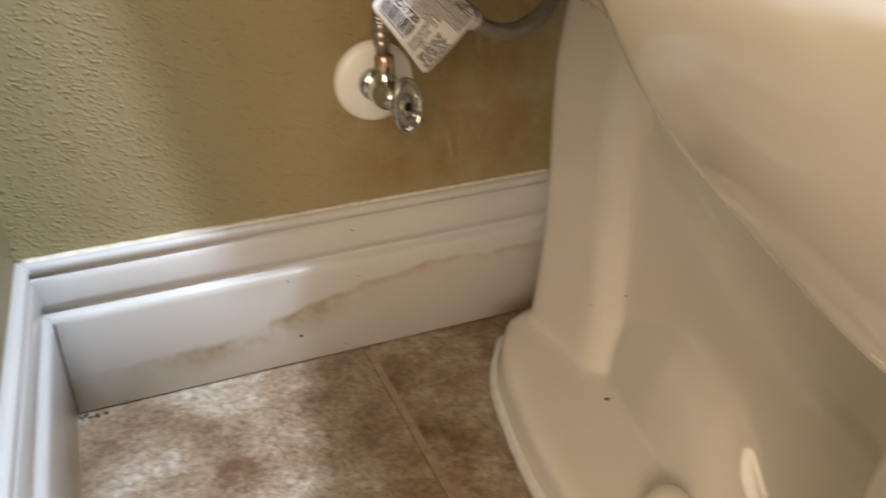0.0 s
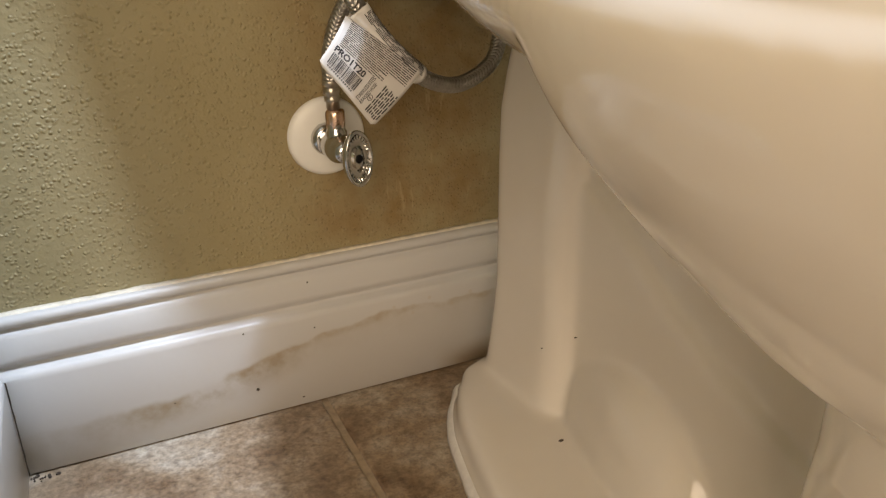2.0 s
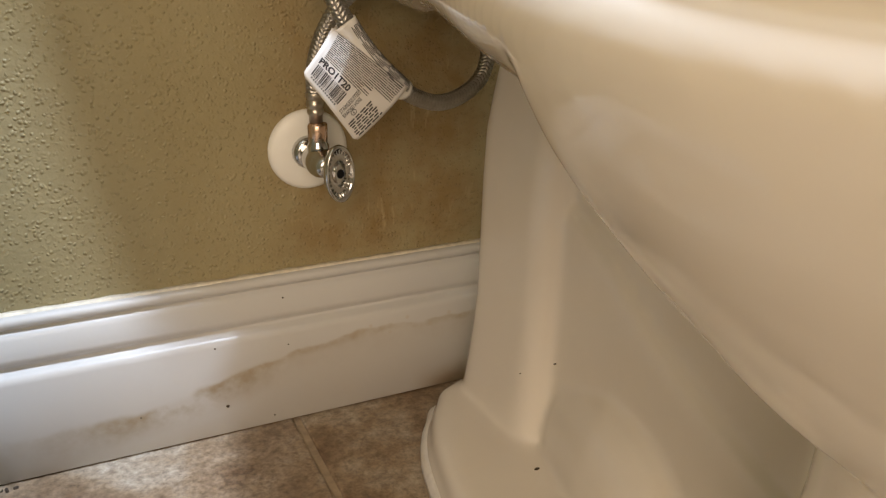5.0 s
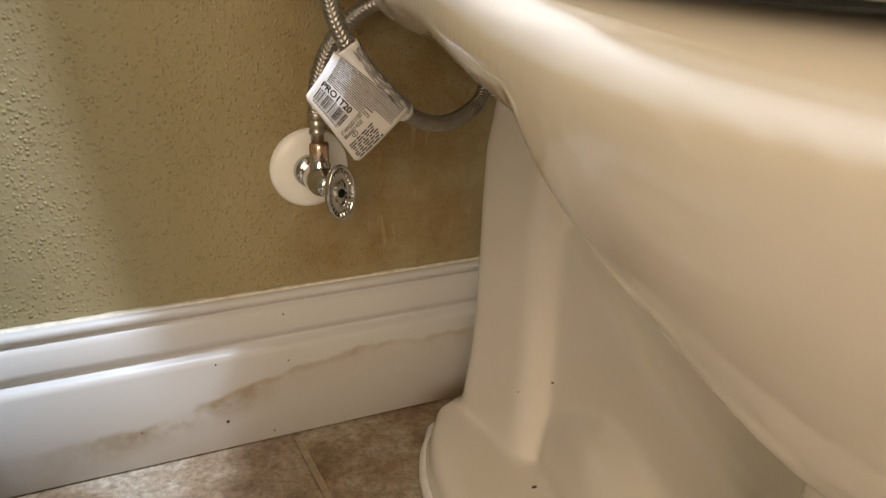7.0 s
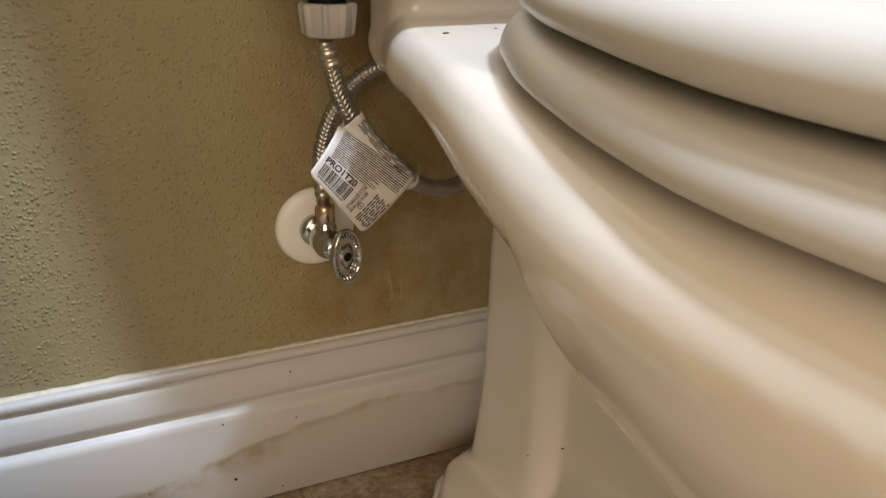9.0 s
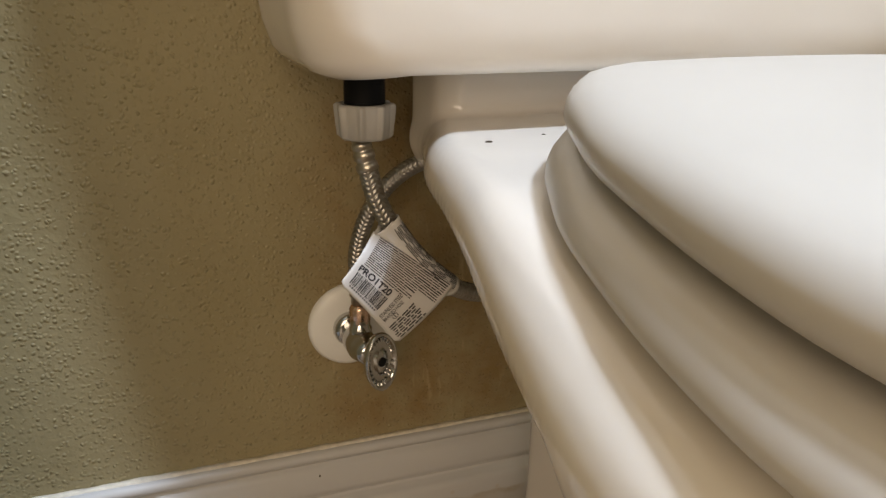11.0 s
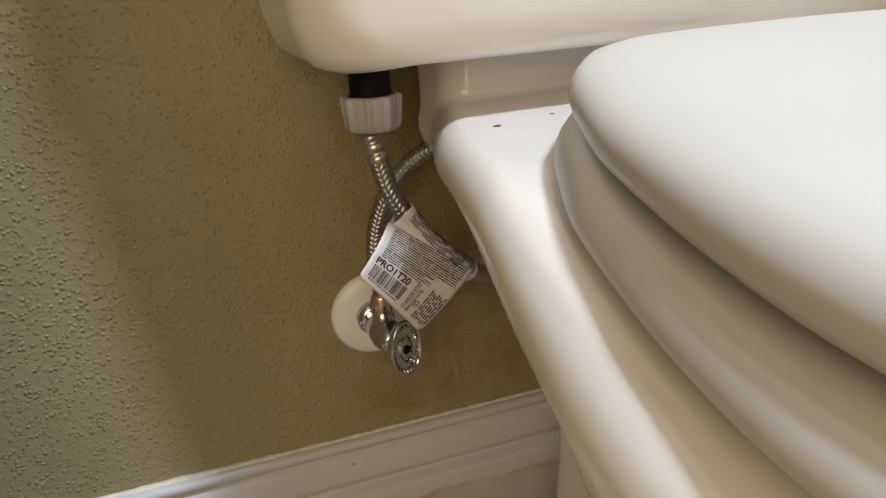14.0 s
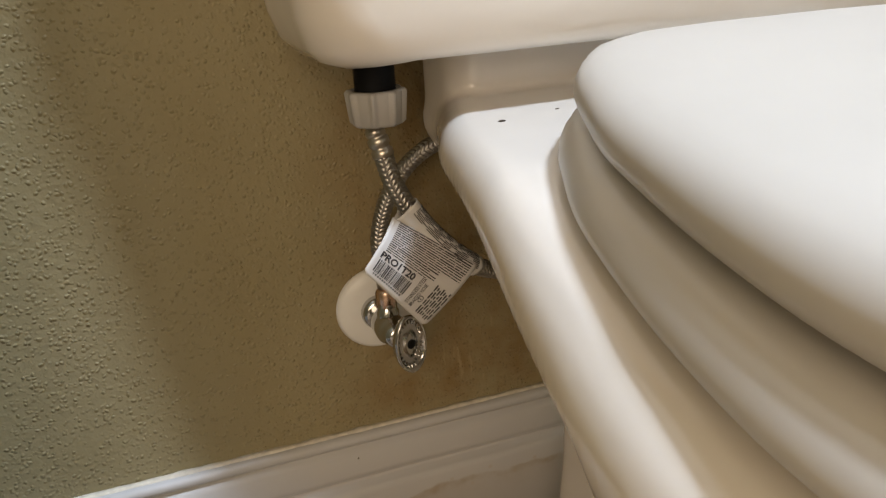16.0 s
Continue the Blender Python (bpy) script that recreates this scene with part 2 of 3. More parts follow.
def loft(bm, rings, closed=True, caps=True):
    """Skin over rings of equal length."""
    rows = [[bm.verts.new(p) for p in ring] for ring in rings]
    n = len(rows[0])
    for a, b in zip(rows, rows[1:]):
        for i in range(n if closed else n - 1):
            j = (i + 1) % n
            bm.faces.new((a[i], a[j], b[j], b[i]))
    if caps:
        bm.faces.new(rows[0])
        bm.faces.new(list(reversed(rows[-1])))
    return bm


def turned(bm, profile, matrix, count=40):
    """A lathe body from (radius, height) pairs round the local z axis."""
    rings = [[matrix @ Vector((r * math.cos(2 * math.pi * i / count), r * math.sin(2 * math.pi * i / count), h)) for i in range(count)] for r, h in profile]
    return loft(bm, rings)


def sampled(points, xs):
    """A smooth curve through (x, v) pairs, at xs."""
    px, pv = np.array(points).T
    slope = np.gradient(pv, px)
    out = []
    for x in np.clip(xs, px[0], px[-1]):
        k = int(np.clip(np.searchsorted(px, x) - 1, 0, len(px) - 2))
        h = px[k + 1] - px[k]
        s = (x - px[k]) / h
        out.append((2 * s**3 - 3 * s**2 + 1) * pv[k] + (s**3 - 2 * s**2 + s) * h * slope[k] + (3 * s**2 - 2 * s**3) * pv[k + 1] + (s**3 - s**2) * h * slope[k + 1])
    return np.array(out)


def spline(points, count):
    """Evenly spaced points of a smooth curve through the given ones."""
    pts = np.array(points, float)
    t = np.r_[0, np.cumsum(np.linalg.norm(np.diff(pts, axis=0), axis=1))]
    fine = np.linspace(0, t[-1], 1500)
    dense = np.stack([sampled(list(zip(t, pts[:, k])), fine) for k in range(3)], 1)
    run = np.r_[0, np.cumsum(np.linalg.norm(np.diff(dense, axis=0), axis=1))]
    want = np.linspace(0, run[-1], count)
    return np.stack([np.interp(want, run, dense[:, k]) for k in range(3)], 1), run[-1]


def frames_along(path):
    """Tangent and two side vectors along a path, without twist."""
    tang = np.gradient(path, axis=0)
    tang /= np.linalg.norm(tang, axis=1)[:, None]
    side = np.cross(tang[0], (0.3, 1.0, 0.1))
    out = []
    for tv in tang:
        side = side - tv * (side @ tv)
        side /= np.linalg.norm(side)
        out.append((tv, side, np.cross(tv, side)))
    return out


ALONG_Y = Matrix.Rotation(radians(90), 4, "X")      # local z to world -y


# ---- room ----
LEFT, RIGHT, REAR, TOP, T = -0.28, 0.90, -2.2, 2.44, 0.12
WING, FAR = -0.30, -2.0        # where the short side wall ends, and the far wall of the room


def room():
    def slab(name, x0, x1, y0, y1, z0, z1, mat, label, cat):
        return tagged(link(name, box(bmesh.new(), x0, x1, y0, y1, z0, z1), mat, False), label, cat, kind="structure")
    slab("wall_north", FAR - T, RIGHT + T, 0, T, -0.1, TOP, WALL, "olive tan wall with orange-peel paint texture", "wall")
    slab("wall_wing", LEFT - T, LEFT, WING, 0, -0.1, TOP, WALL, "short olive tan side wall with painted texture", "wall")
    slab("wall_east", RIGHT, RIGHT + T, REAR, 0, -0.1, TOP, WALL, "olive tan side wall with painted texture", "wall")
    slab("wall_west", FAR - T, FAR, REAR, 0, -0.1, TOP, WALL, "olive tan far wall with painted texture", "wall")
    # unseen wall with a made-up opening where the warm fill lamp stands
    bm = bmesh.new()
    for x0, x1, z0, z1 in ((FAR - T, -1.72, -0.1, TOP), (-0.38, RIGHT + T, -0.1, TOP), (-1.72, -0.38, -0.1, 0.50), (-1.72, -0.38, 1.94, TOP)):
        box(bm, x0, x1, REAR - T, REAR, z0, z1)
    tagged(link("wall_south", bm, WALL, False), "unseen olive tan wall, opened for the warm fill lamp", "wall", kind="structure")
    slab("ceiling", FAR - T, RIGHT + T, REAR - T, T, TOP, TOP + 0.1, CEILING, "plain white painted ceiling", "ceiling")


BOARD_PROFILE = [(0.0, 0.1318), (0.0050, 0.1318), (0.0078, 0.1310), (0.0092, 0.1290), (0.0094, 0.1262), (0.0078, 0.1234), (0.0050, 0.1224), (0.0050, 0.1206),
                 (0.0078, 0.1190), (0.0094, 0.1150), (0.0108, 0.1080), (0.0116, 0.1010), (0.0112, 0.0970), (0.0082, 0.0945), (0.0068, 0.0925),
                 (0.0080, 0.0902), (0.0132, 0.0884), (0.0156, 0.0855), (0.0160, 0.0820), (0.0160, 0.0016), (0.0, 0.0016)]


def baseboards():
    def run(name, a, b, ins, label, miter=1.0):
        """From a to b along the wall, ins pointing into the room; mitred at its start."""
        bm = bmesh.new()
        a, b, ins = Vector(a), Vector(b), Vector(ins)
        way = (b - a).normalized()
        n = 60
        rings = []
        for k in range(n + 1):
            s = k / n
            ring = []
            for d, z in BOARD_PROFILE:
                p = a.lerp(b, s) + ins * d + Vector((0, 0, z))
                p += way * d * (1 - s) * miter
                ring.append(p)
            rings.append(ring)
        loft(bm, rings)
        ob = soften(link(name, bm, BOARD), 0.0006, 1, 50)
        return tagged(ob, label, "baseboard", kind="structure")
    back = run("baseboard", (LEFT, 0, 0), (RIGHT, 0, 0), (0, -1, 0), "white moulded baseboard with brown water stains")
    run("baseboard", (LEFT, 0, 0), (LEFT, WING, 0), (1, 0, 0), "white moulded baseboard on the side wall")
    for x, z, r in ((-0.083, 0.0272, 0.0014), (-0.089, 0.0815, 0.0008), (-0.031, 0.1130, 0.0007), (-0.030, 0.0732, 0.0007), (-0.045, 0.0090, 0.0007), (-0.150, 0.0335, 0.0006)):
        bm = bmesh.new()
        y = 0.0160 if z < 0.085 else 0.0102
        turned(bm, [(r * 0.2, 0.0004), (r, 0.0002), (r, -0.001), (r * 0.2, -0.001)], Matrix.Translation((x, -y, z)) @ ALONG_Y, 10)
        part("nail_hole", bm, DIRT, back, "dark nail hole")
    bm = bmesh.new()                                     # thin crooked bead of caulk on the top edge
    pts, _ = spline([(LEFT + 0.005 + 0.18 * i, -0.0022, 0.1318) for i in range(11)], 500)
    rings = []
    for k, (x, y, z) in enumerate(pts):
        w = 0.0012 + 0.0011 * noise.noise((x * 60, 3, 0))
        rings.append([(x, 0.0005, z - 0.001), (x, -0.003 - w, z - 0.001), (x, -0.003 - w * 0.5, z + 0.0006), (x, 0.0005, z + 0.001 + w)])
    loft(bm, rings)
    part("caulk_bead", bm, CAULK, back, "uneven yellowed caulk line")
    bm = bmesh.new()                                     # grime in the joint of the two boards
    rings = []
    for k in range(40):
        z = 0.002 + 0.083 * k / 39
        w = 0.0005 + 0.0005 * noise.noise((z * 120, 7, 2))
        x, y = LEFT + 0.0158, -0.0158
        rings.append([(x, y, z), (x + 0.0006 + w, y - 0.0003, z), (x + 0.0003, y - 0.0006 - w, z)])
    loft(bm, rings)
    part("grimy_joint", bm, DIRT, back, "dark grimy corner joint")
    bm = bmesh.new()
    rnd = random.Random(4)
    for _ in range(16):
        x, y = LEFT + 0.017 + abs(rnd.gauss(0, 0.012)), -0.018 - abs(rnd.gauss(0, 0.005))
        bmesh.ops.create_icosphere(bm, subdivisions=1, radius=rnd.uniform(0.0006, 0.0017), matrix=Matrix.Translation((x, y, 0.0008)))
    tagged(link("dirt", bm, DIRT), "dark dirt crumbs in the floor corner", "dirt", kind="stuff")


def floor():
    base = tagged(link("floor", box(bmesh.new(), FAR - T, RIGHT + T, REAR - T, T, -0.10, -0.0022), GROUT, False), "brown stone-look tiled floor with tan grout", "floor", kind="structure")
    size, gap, jx, jy = 0.33, 0.0062, -0.0262, -0.2335
    shared = {}
    nx0, nx1 = math.floor((FAR - jx) / size), math.ceil((RIGHT - jx) / size)
    ny0, ny1 = math.floor((REAR - jy) / size), math.ceil((0 - jy) / size)
    for i in range(nx0, nx1):
        for j in range(ny0, ny1):
            x0, x1 = max(jx + i * size + gap / 2, FAR), min(jx + (i + 1) * size - gap / 2, RIGHT)
            y0, y1 = max(jy + j * size + gap / 2, REAR), min(jy + (j + 1) * size - gap / 2, 0)
            if x1 - x0 < 0.02 or y1 - y0 < 0.02:
                continue
            key = (round(x1 - x0, 4), round(y1 - y0, 4))
            if key not in shared:
                bm = bmesh.new()
                hx, hy = key[0] / 2, key[1] / 2
                def ring(inset, z):
                    return [(sx * (hx - inset), sy * (hy - inset), z) for sx, sy in ((-1, -1), (1, -1), (1, 1), (-1, 1))]
                loft(bm, [ring(0, -0.006), ring(0, -0.0016), ring(0.0008, -0.0005), ring(0.0024, 0.0)])
                bmesh.ops.recalc_face_normals(bm, faces=bm.faces)
                me = bpy.data.meshes.new("tile")
                bm.to_mesh(me)
                bm.free()
                me.materials.append(TILE)
                shared[key] = me
            ob = new("tile", shared[key])
            ob.location = ((x0 + x1) / 2, (y0 + y1) / 2, 0)
            ob.parent = base


def ceiling_lamps():
    lamp = tagged(empty("ceiling_lamp", (LAMP[0], LAMP[1], TOP)), "round flush white ceiling lamp", "ceiling lamp", "ceiling lamps")
    bm = turned(bmesh.new(), [(0.02, 0.0), (0.100, 0.0), (0.105, -0.01), (0.100, -0.03), (0.02, -0.03)], Matrix.Identity(4))
    part("rim", bm, CHROME, lamp)
    bm = turned(bmesh.new(), [(0.01, -0.028), (0.086, -0.03), (0.083, -0.034), (0.06, -0.036), (0.01, -0.037)], Matrix.Identity(4))
    part("diffuser", bm, GLOW, lamp)
    copy_thing(lamp, Matrix.Translation((LAMP_2[0], LAMP_2[1], TOP)))


# ---- toilet ----
RIM_Z = 0.399
RIM = [(0.045, 0.112), (0.08, 0.115), (0.11, 0.124), (0.149, 0.138), (0.20, 0.149), (0.25, 0.160), (0.29, 0.170), (0.33, 0.180), (0.364, 0.188), (0.40, 0.196), (0.44, 0.203), (0.50, 0.203), (0.56, 0.192), (0.62, 0.171), (0.665, 0.142), (0.70, 0.105), (0.72, 0.070), (0.732, 0.02)]
UNDER = [(0.045, 0.345), (0.11, 0.346), (0.16, 0.354), (0.20, 0.359), (0.25, 0.357), (0.29, 0.354), (0.33, 0.351), (0.36, 0.350), (0.385, 0.349), (0.396, 0.346), (0.401, 0.334), (0.407, 0.316), (0.424, 0.297), (0.446, 0.284), (0.483, 0.271), (0.53, 0.266), (0.60, 0.266), (0.732, 0.29)]
KEEL = [(0.045, 0.085), (0.11, 0.096), (0.16, 0.113), (0.20, 0.126), (0.25, 0.139), (0.29, 0.149), (0.33, 0.159), (0.36, 0.166), (0.385, 0.172), (0.396, 0.172), (0.401, 0.166), (0.408, 0.159), (0.43, 0.150), (0.48, 0.143), (0.53, 0.137), (0.60, 0.125), (0.66, 0.098), (0.70, 0.060), (0.732, 0.012)]
FOOT = [(0.046, 0.030), (0.052, 0.047), (0.072, 0.066), (0.11, 0.087), (0.163, 0.1015), (0.216, 0.111), (0.27, 0.116), (0.40, 0.113), (0.52, 0.105), (0.60, 0.085), (0.645, 0.05), (0.655, 0.02)]


def bowl_mesh():
    bm = bmesh.new()
    # rim and outer wall: stations from the tank forward
    ds = np.linspace(0.045, 0.732, 60)
    ds = np.sort(np.r_[ds, [0.05, 0.055, 0.385, 0.390, 0.393, 0.396, 0.399, 0.401, 0.404, 0.407, 0.411, 0.72, 0.727, 0.730]])
    rings = []
    for d, w, zb, wb in zip(ds, sampled(RIM, ds), sampled(UNDER, ds), sampled(KEEL, ds)):
        k = min(1.0, w / 0.1)
        lean = 2.1 - 0.6 * min(max((d - 0.34) / 0.1, 0), 1)
        # flat shelf, rounded edge, then a wall that bends in towards the keel
        ahead = min(max((d - 0.27) / 0.13, 0), 1)
        rx, rz = (0.0170 + 0.012 * ahead) * k, (0.0210 + 0.004 * ahead) * k
        side = [(w - 0.040 * k, RIM_Z)] + [(w - rx * (1 - math.sin(a)), RIM_Z - rz * (1 - math.cos(a))) for a in np.radians((0, 20, 40, 60, 78, 90))]
        top = RIM_Z - rz
        for f in np.linspace(0.1, 1, 10):
            side.append((wb + (w - wb) * (1 - f**lean), top + (zb - top) * f))
        side.append((wb * 0.93, zb - 0.001))
        side.append((wb * 0.80, zb + 0.006))
        side.append((wb * 0.4, zb + 0.008))
        ring = [(CX - x, -d, z) for x, z in side] + [(CX + x, -d, z) for x, z in reversed(side)]
        rings.append(ring)
    loft(bm, rings)
    # raised block that carries the tank
    rings = []
    for z, grow in ((0.380, 0.0), (0.395, 0.0), (0.427, 0.0), (0.432, -0.002), (0.434, -0.008)):
        rings.append(rounded(CX, -0.066, 0.1095 + grow, 0.0345 + grow, 0.018, z))
    loft(bm, rings)
    # rear column over the drain, flaring at its foot
    rings = []
    for z, hx, hy, y in ((0.004, 0.043, 0.070, -0.122), (0.03, 0.041, 0.066, -0.122), (0.06, 0.0385, 0.062, -0.123), (0.09, 0.0365, 0.059, -0.1245), (0.12, 0.0350, 0.0575, -0.1265), (0.22, 0.0345, 0.0560, -0.1275),
                         (0.26, 0.034, 0.0560, -0.130), (0.29, 0.032, 0.055, -0.136), (0.315, 0.030, 0.055, -0.143), (0.340, 0.030, 0.055, -0.148), (0.360, 0.036, 0.060, -0.150), (0.375, 0.050, 0.066, -0.150)):
        rings.append(rounded(CX, y, hx, hy, min(hx, hy) * 0.74, z))
    loft(bm, rings)
    # domed hump of the trapway
    rings = []
    for d, rx, top in ((0.166, 0.018, 0.078), (0.178, 0.027, 0.098), (0.195, 0.034, 0.109), (0.22, 0.040, 0.118), (0.25, 0.047, 0.122), (0.28, 0.051, 0.118), (0.305, 0.052, 0.107), (0.325, 0.049, 0.090), (0.342, 0.042, 0.068), (0.356, 0.028, 0.047)):
        rings.append([(CX + rx * math.copysign(abs(math.cos(a)) ** 0.8, math.cos(a)), -d, 0.004 + (top - 0.004) * max(math.sin(a), 0) ** 0.8) for a in np.linspace(0, 2 * math.pi, 32, endpoint=False)])
    for ring in rings:
        for k in range(17, 32):
            ring[k] = (ring[k][0], ring[k][1], 0.003)
    loft(bm, rings)
    # raised outline of the waterway on the web
    rings = []
    for d, lo, top in ((0.17, 0.020, 0.235), (0.23, 0.019, 0.205), (0.28, 0.019, 0.172), (0.32, 0.019, 0.154), (0.36, 0.020, 0.142), (0.40, 0.022, 0.133), (0.44, 0.026, 0.128)):
        side = [(lo + 0.003, 0.004), (lo + 0.001, 0.05), (lo, top - 0.012), (lo - 0.001, top - 0.004), (lo - 0.005, top), (0.010, top + 0.001)]
        rings.append([(CX - x, -d, z) for x, z in side] + [(CX + x, -d, z) for x, z in reversed(side)])
    loft(bm, rings)
    # recessed web between column and front, widening towards the bowl
    rings = []
    for d, lo, hi in ((0.10, 0.012, 0.018), (0.20, 0.010, 0.016), (0.28, 0.009, 0.016), (0.34, 0.009, 0.020), (0.39, 0.012, 0.030), (0.43, 0.026, 0.046), (0.48, 0.048, 0.068)):
        side = [(lo, 0.004), (lo, 0.05), (lo, 0.12), (lo + (hi - lo) * 0.25, 0.18), (lo + (hi - lo) * 0.6, 0.24), (hi, 0.30), (hi + 0.004, 0.362)]
        rings.append([(CX - x, -d, z) for x, z in side] + [(CX + x, -d, z) for x, z in reversed(side)])
    loft(bm, rings)
    # front pedestal under the bowl
    rings = []
    for z, hx, hy, y in ((0.003, 0.100, 0.120, -0.540), (0.03, 0.097, 0.118, -0.539), (0.10, 0.096, 0.114, -0.542), (0.18, 0.103, 0.114, -0.550), (0.22, 0.114, 0.112, -0.558), (0.25, 0.130, 0.112, -0.568), (0.275, 0.143, 0.114, -0.580), (0.300, 0.150, 0.118, -0.592)):
        rings.append(rounded(CX, y, hx, hy, hx * 0.36, z))
    loft(bm, rings)
    # foot plate
    fd = np.linspace(0.046, 0.655, 50)
    fw = sampled(FOOT, fd)
    rings = []
    for z, off in ((0.0, 0.0), (0.010, 0.0), (0.0125, 0.0025), (0.024, 0.004), (0.030, 0.008), (0.033, 0.016), (0.036, 0.034), (0.041, 0.060)):
        k = [max(w - off, 0.004) for w in fw]
        sq = [d + (0.046 + 0.3 - d) / 0.3 * off * 0.9 for d in fd]
        rings.append([(CX - w, -d, z) for d, w in zip(sq, k)] + [(CX + w, -d, z) for d, w in reversed(list(zip(sq, k)))])
    loft(bm, rings)
    return bm


def cast(ob):
    """Runs the bowl's solids together into one skin and rounds its inner corners, most of all round the foot."""
    rm = ob.modifiers.new("remesh", "REMESH")
    rm.mode, rm.voxel_size = "VOXEL", 0.0022
    me = bpy.data.meshes.new_from_object(ob.evaluated_get(bpy.context.evaluated_depsgraph_get()))
    ob.modifiers.clear()
    n = len(me.vertices)
    co = np.empty(n * 3)
    me.vertices.foreach_get("co", co)
    co = co.reshape(n, 3)
    ed = np.empty(len(me.edges) * 2, np.int64)
    me.edges.foreach_get("vertices", ed)
    a, b = ed.reshape(-1, 2).T
    count = np.maximum(np.bincount(a, minlength=n) + np.bincount(b, minlength=n), 1)
    low = np.clip((0.24 - co[:, 2]) / 0.06, 0, 1) * np.clip((0.37 + co[:, 1]) / 0.04, 0, 1)
    for turn in range(16):
        force = 0.5 if turn < 6 else 0.5 * low
        mean = np.stack([(np.bincount(a, co[b, k], n) + np.bincount(b, co[a, k], n)) / count for k in range(3)], 1)
        co = co + (mean - co) * (force if turn < 6 else force[:, None])
    me.vertices.foreach_set("co", co.ravel())
    me.polygons.foreach_set("use_smooth", np.ones(len(me.polygons), bool))
    me.update()
    old, ob.data = ob.data, me
    bpy.data.meshes.remove(old)


def dense(rings, corner=12, cuts=10):
    """Adds points to the four straight sides of rounded rings, so that they can bend."""
    out = []
    for ring in rings:
        pts = []
        for i, (a, b) in enumerate(zip(ring, ring[1:] + ring[:1])):
            k = cuts if (i + 1) % corner == 0 else 1
            pts += [Vector(a).lerp(Vector(b), q / k) for q in range(k)]
        out.append(pts)
    return out


def rounded(cx, cy, hx, hy, r, z, n=7):
    """A rounded rectangle as a ring of points."""
    ring = []
    for sx, sy, start in ((1, 1, 0), (-1, 1, 90), (-1, -1, 180), (1, -1, 270)):
        for k in range(n):
            a = radians(start + 90 * k / (n - 1))
            ring.append((cx + sx * (hx - r) + r * math.cos(a), cy + sy * (hy - r) + r * math.sin(a), z))
    return ring


SEAT_PLAN = [(0.205, 0.030), (0.209, 0.060), (0.220, 0.088), (0.245, 0.114), (0.275, 0.133), (0.305, 0.147), (0.345, 0.164), (0.385, 0.1765), (0.43, 0.188), (0.47, 0.1945), (0.51, 0.194), (0.56, 0.185), (0.61, 0.168), (0.65, 0.143), (0.68, 0.113), (0.70, 0.078), (0.710, 0.03)]


def seat_ring(z, inset):
    d = np.concatenate([np.linspace(0.205, 0.29, 30), np.linspace(0.30, 0.64, 40), np.linspace(0.645, 0.710, 24)])
    w = sampled(SEAT_PLAN, d)
    c = 0.47
    pts = [(CX - a, -b) for a, b in zip(w, d)] + [(CX + a, -b) for a, b in reversed(list(zip(w, d)))]
    out = []
    for x, y in pts:
        v = Vector((x - CX, y + c))
        v *= max(0.02, 1 - inset / max(v.length, 0.02))
        out.append((CX + v.x, -c + v.y, z))
    return out


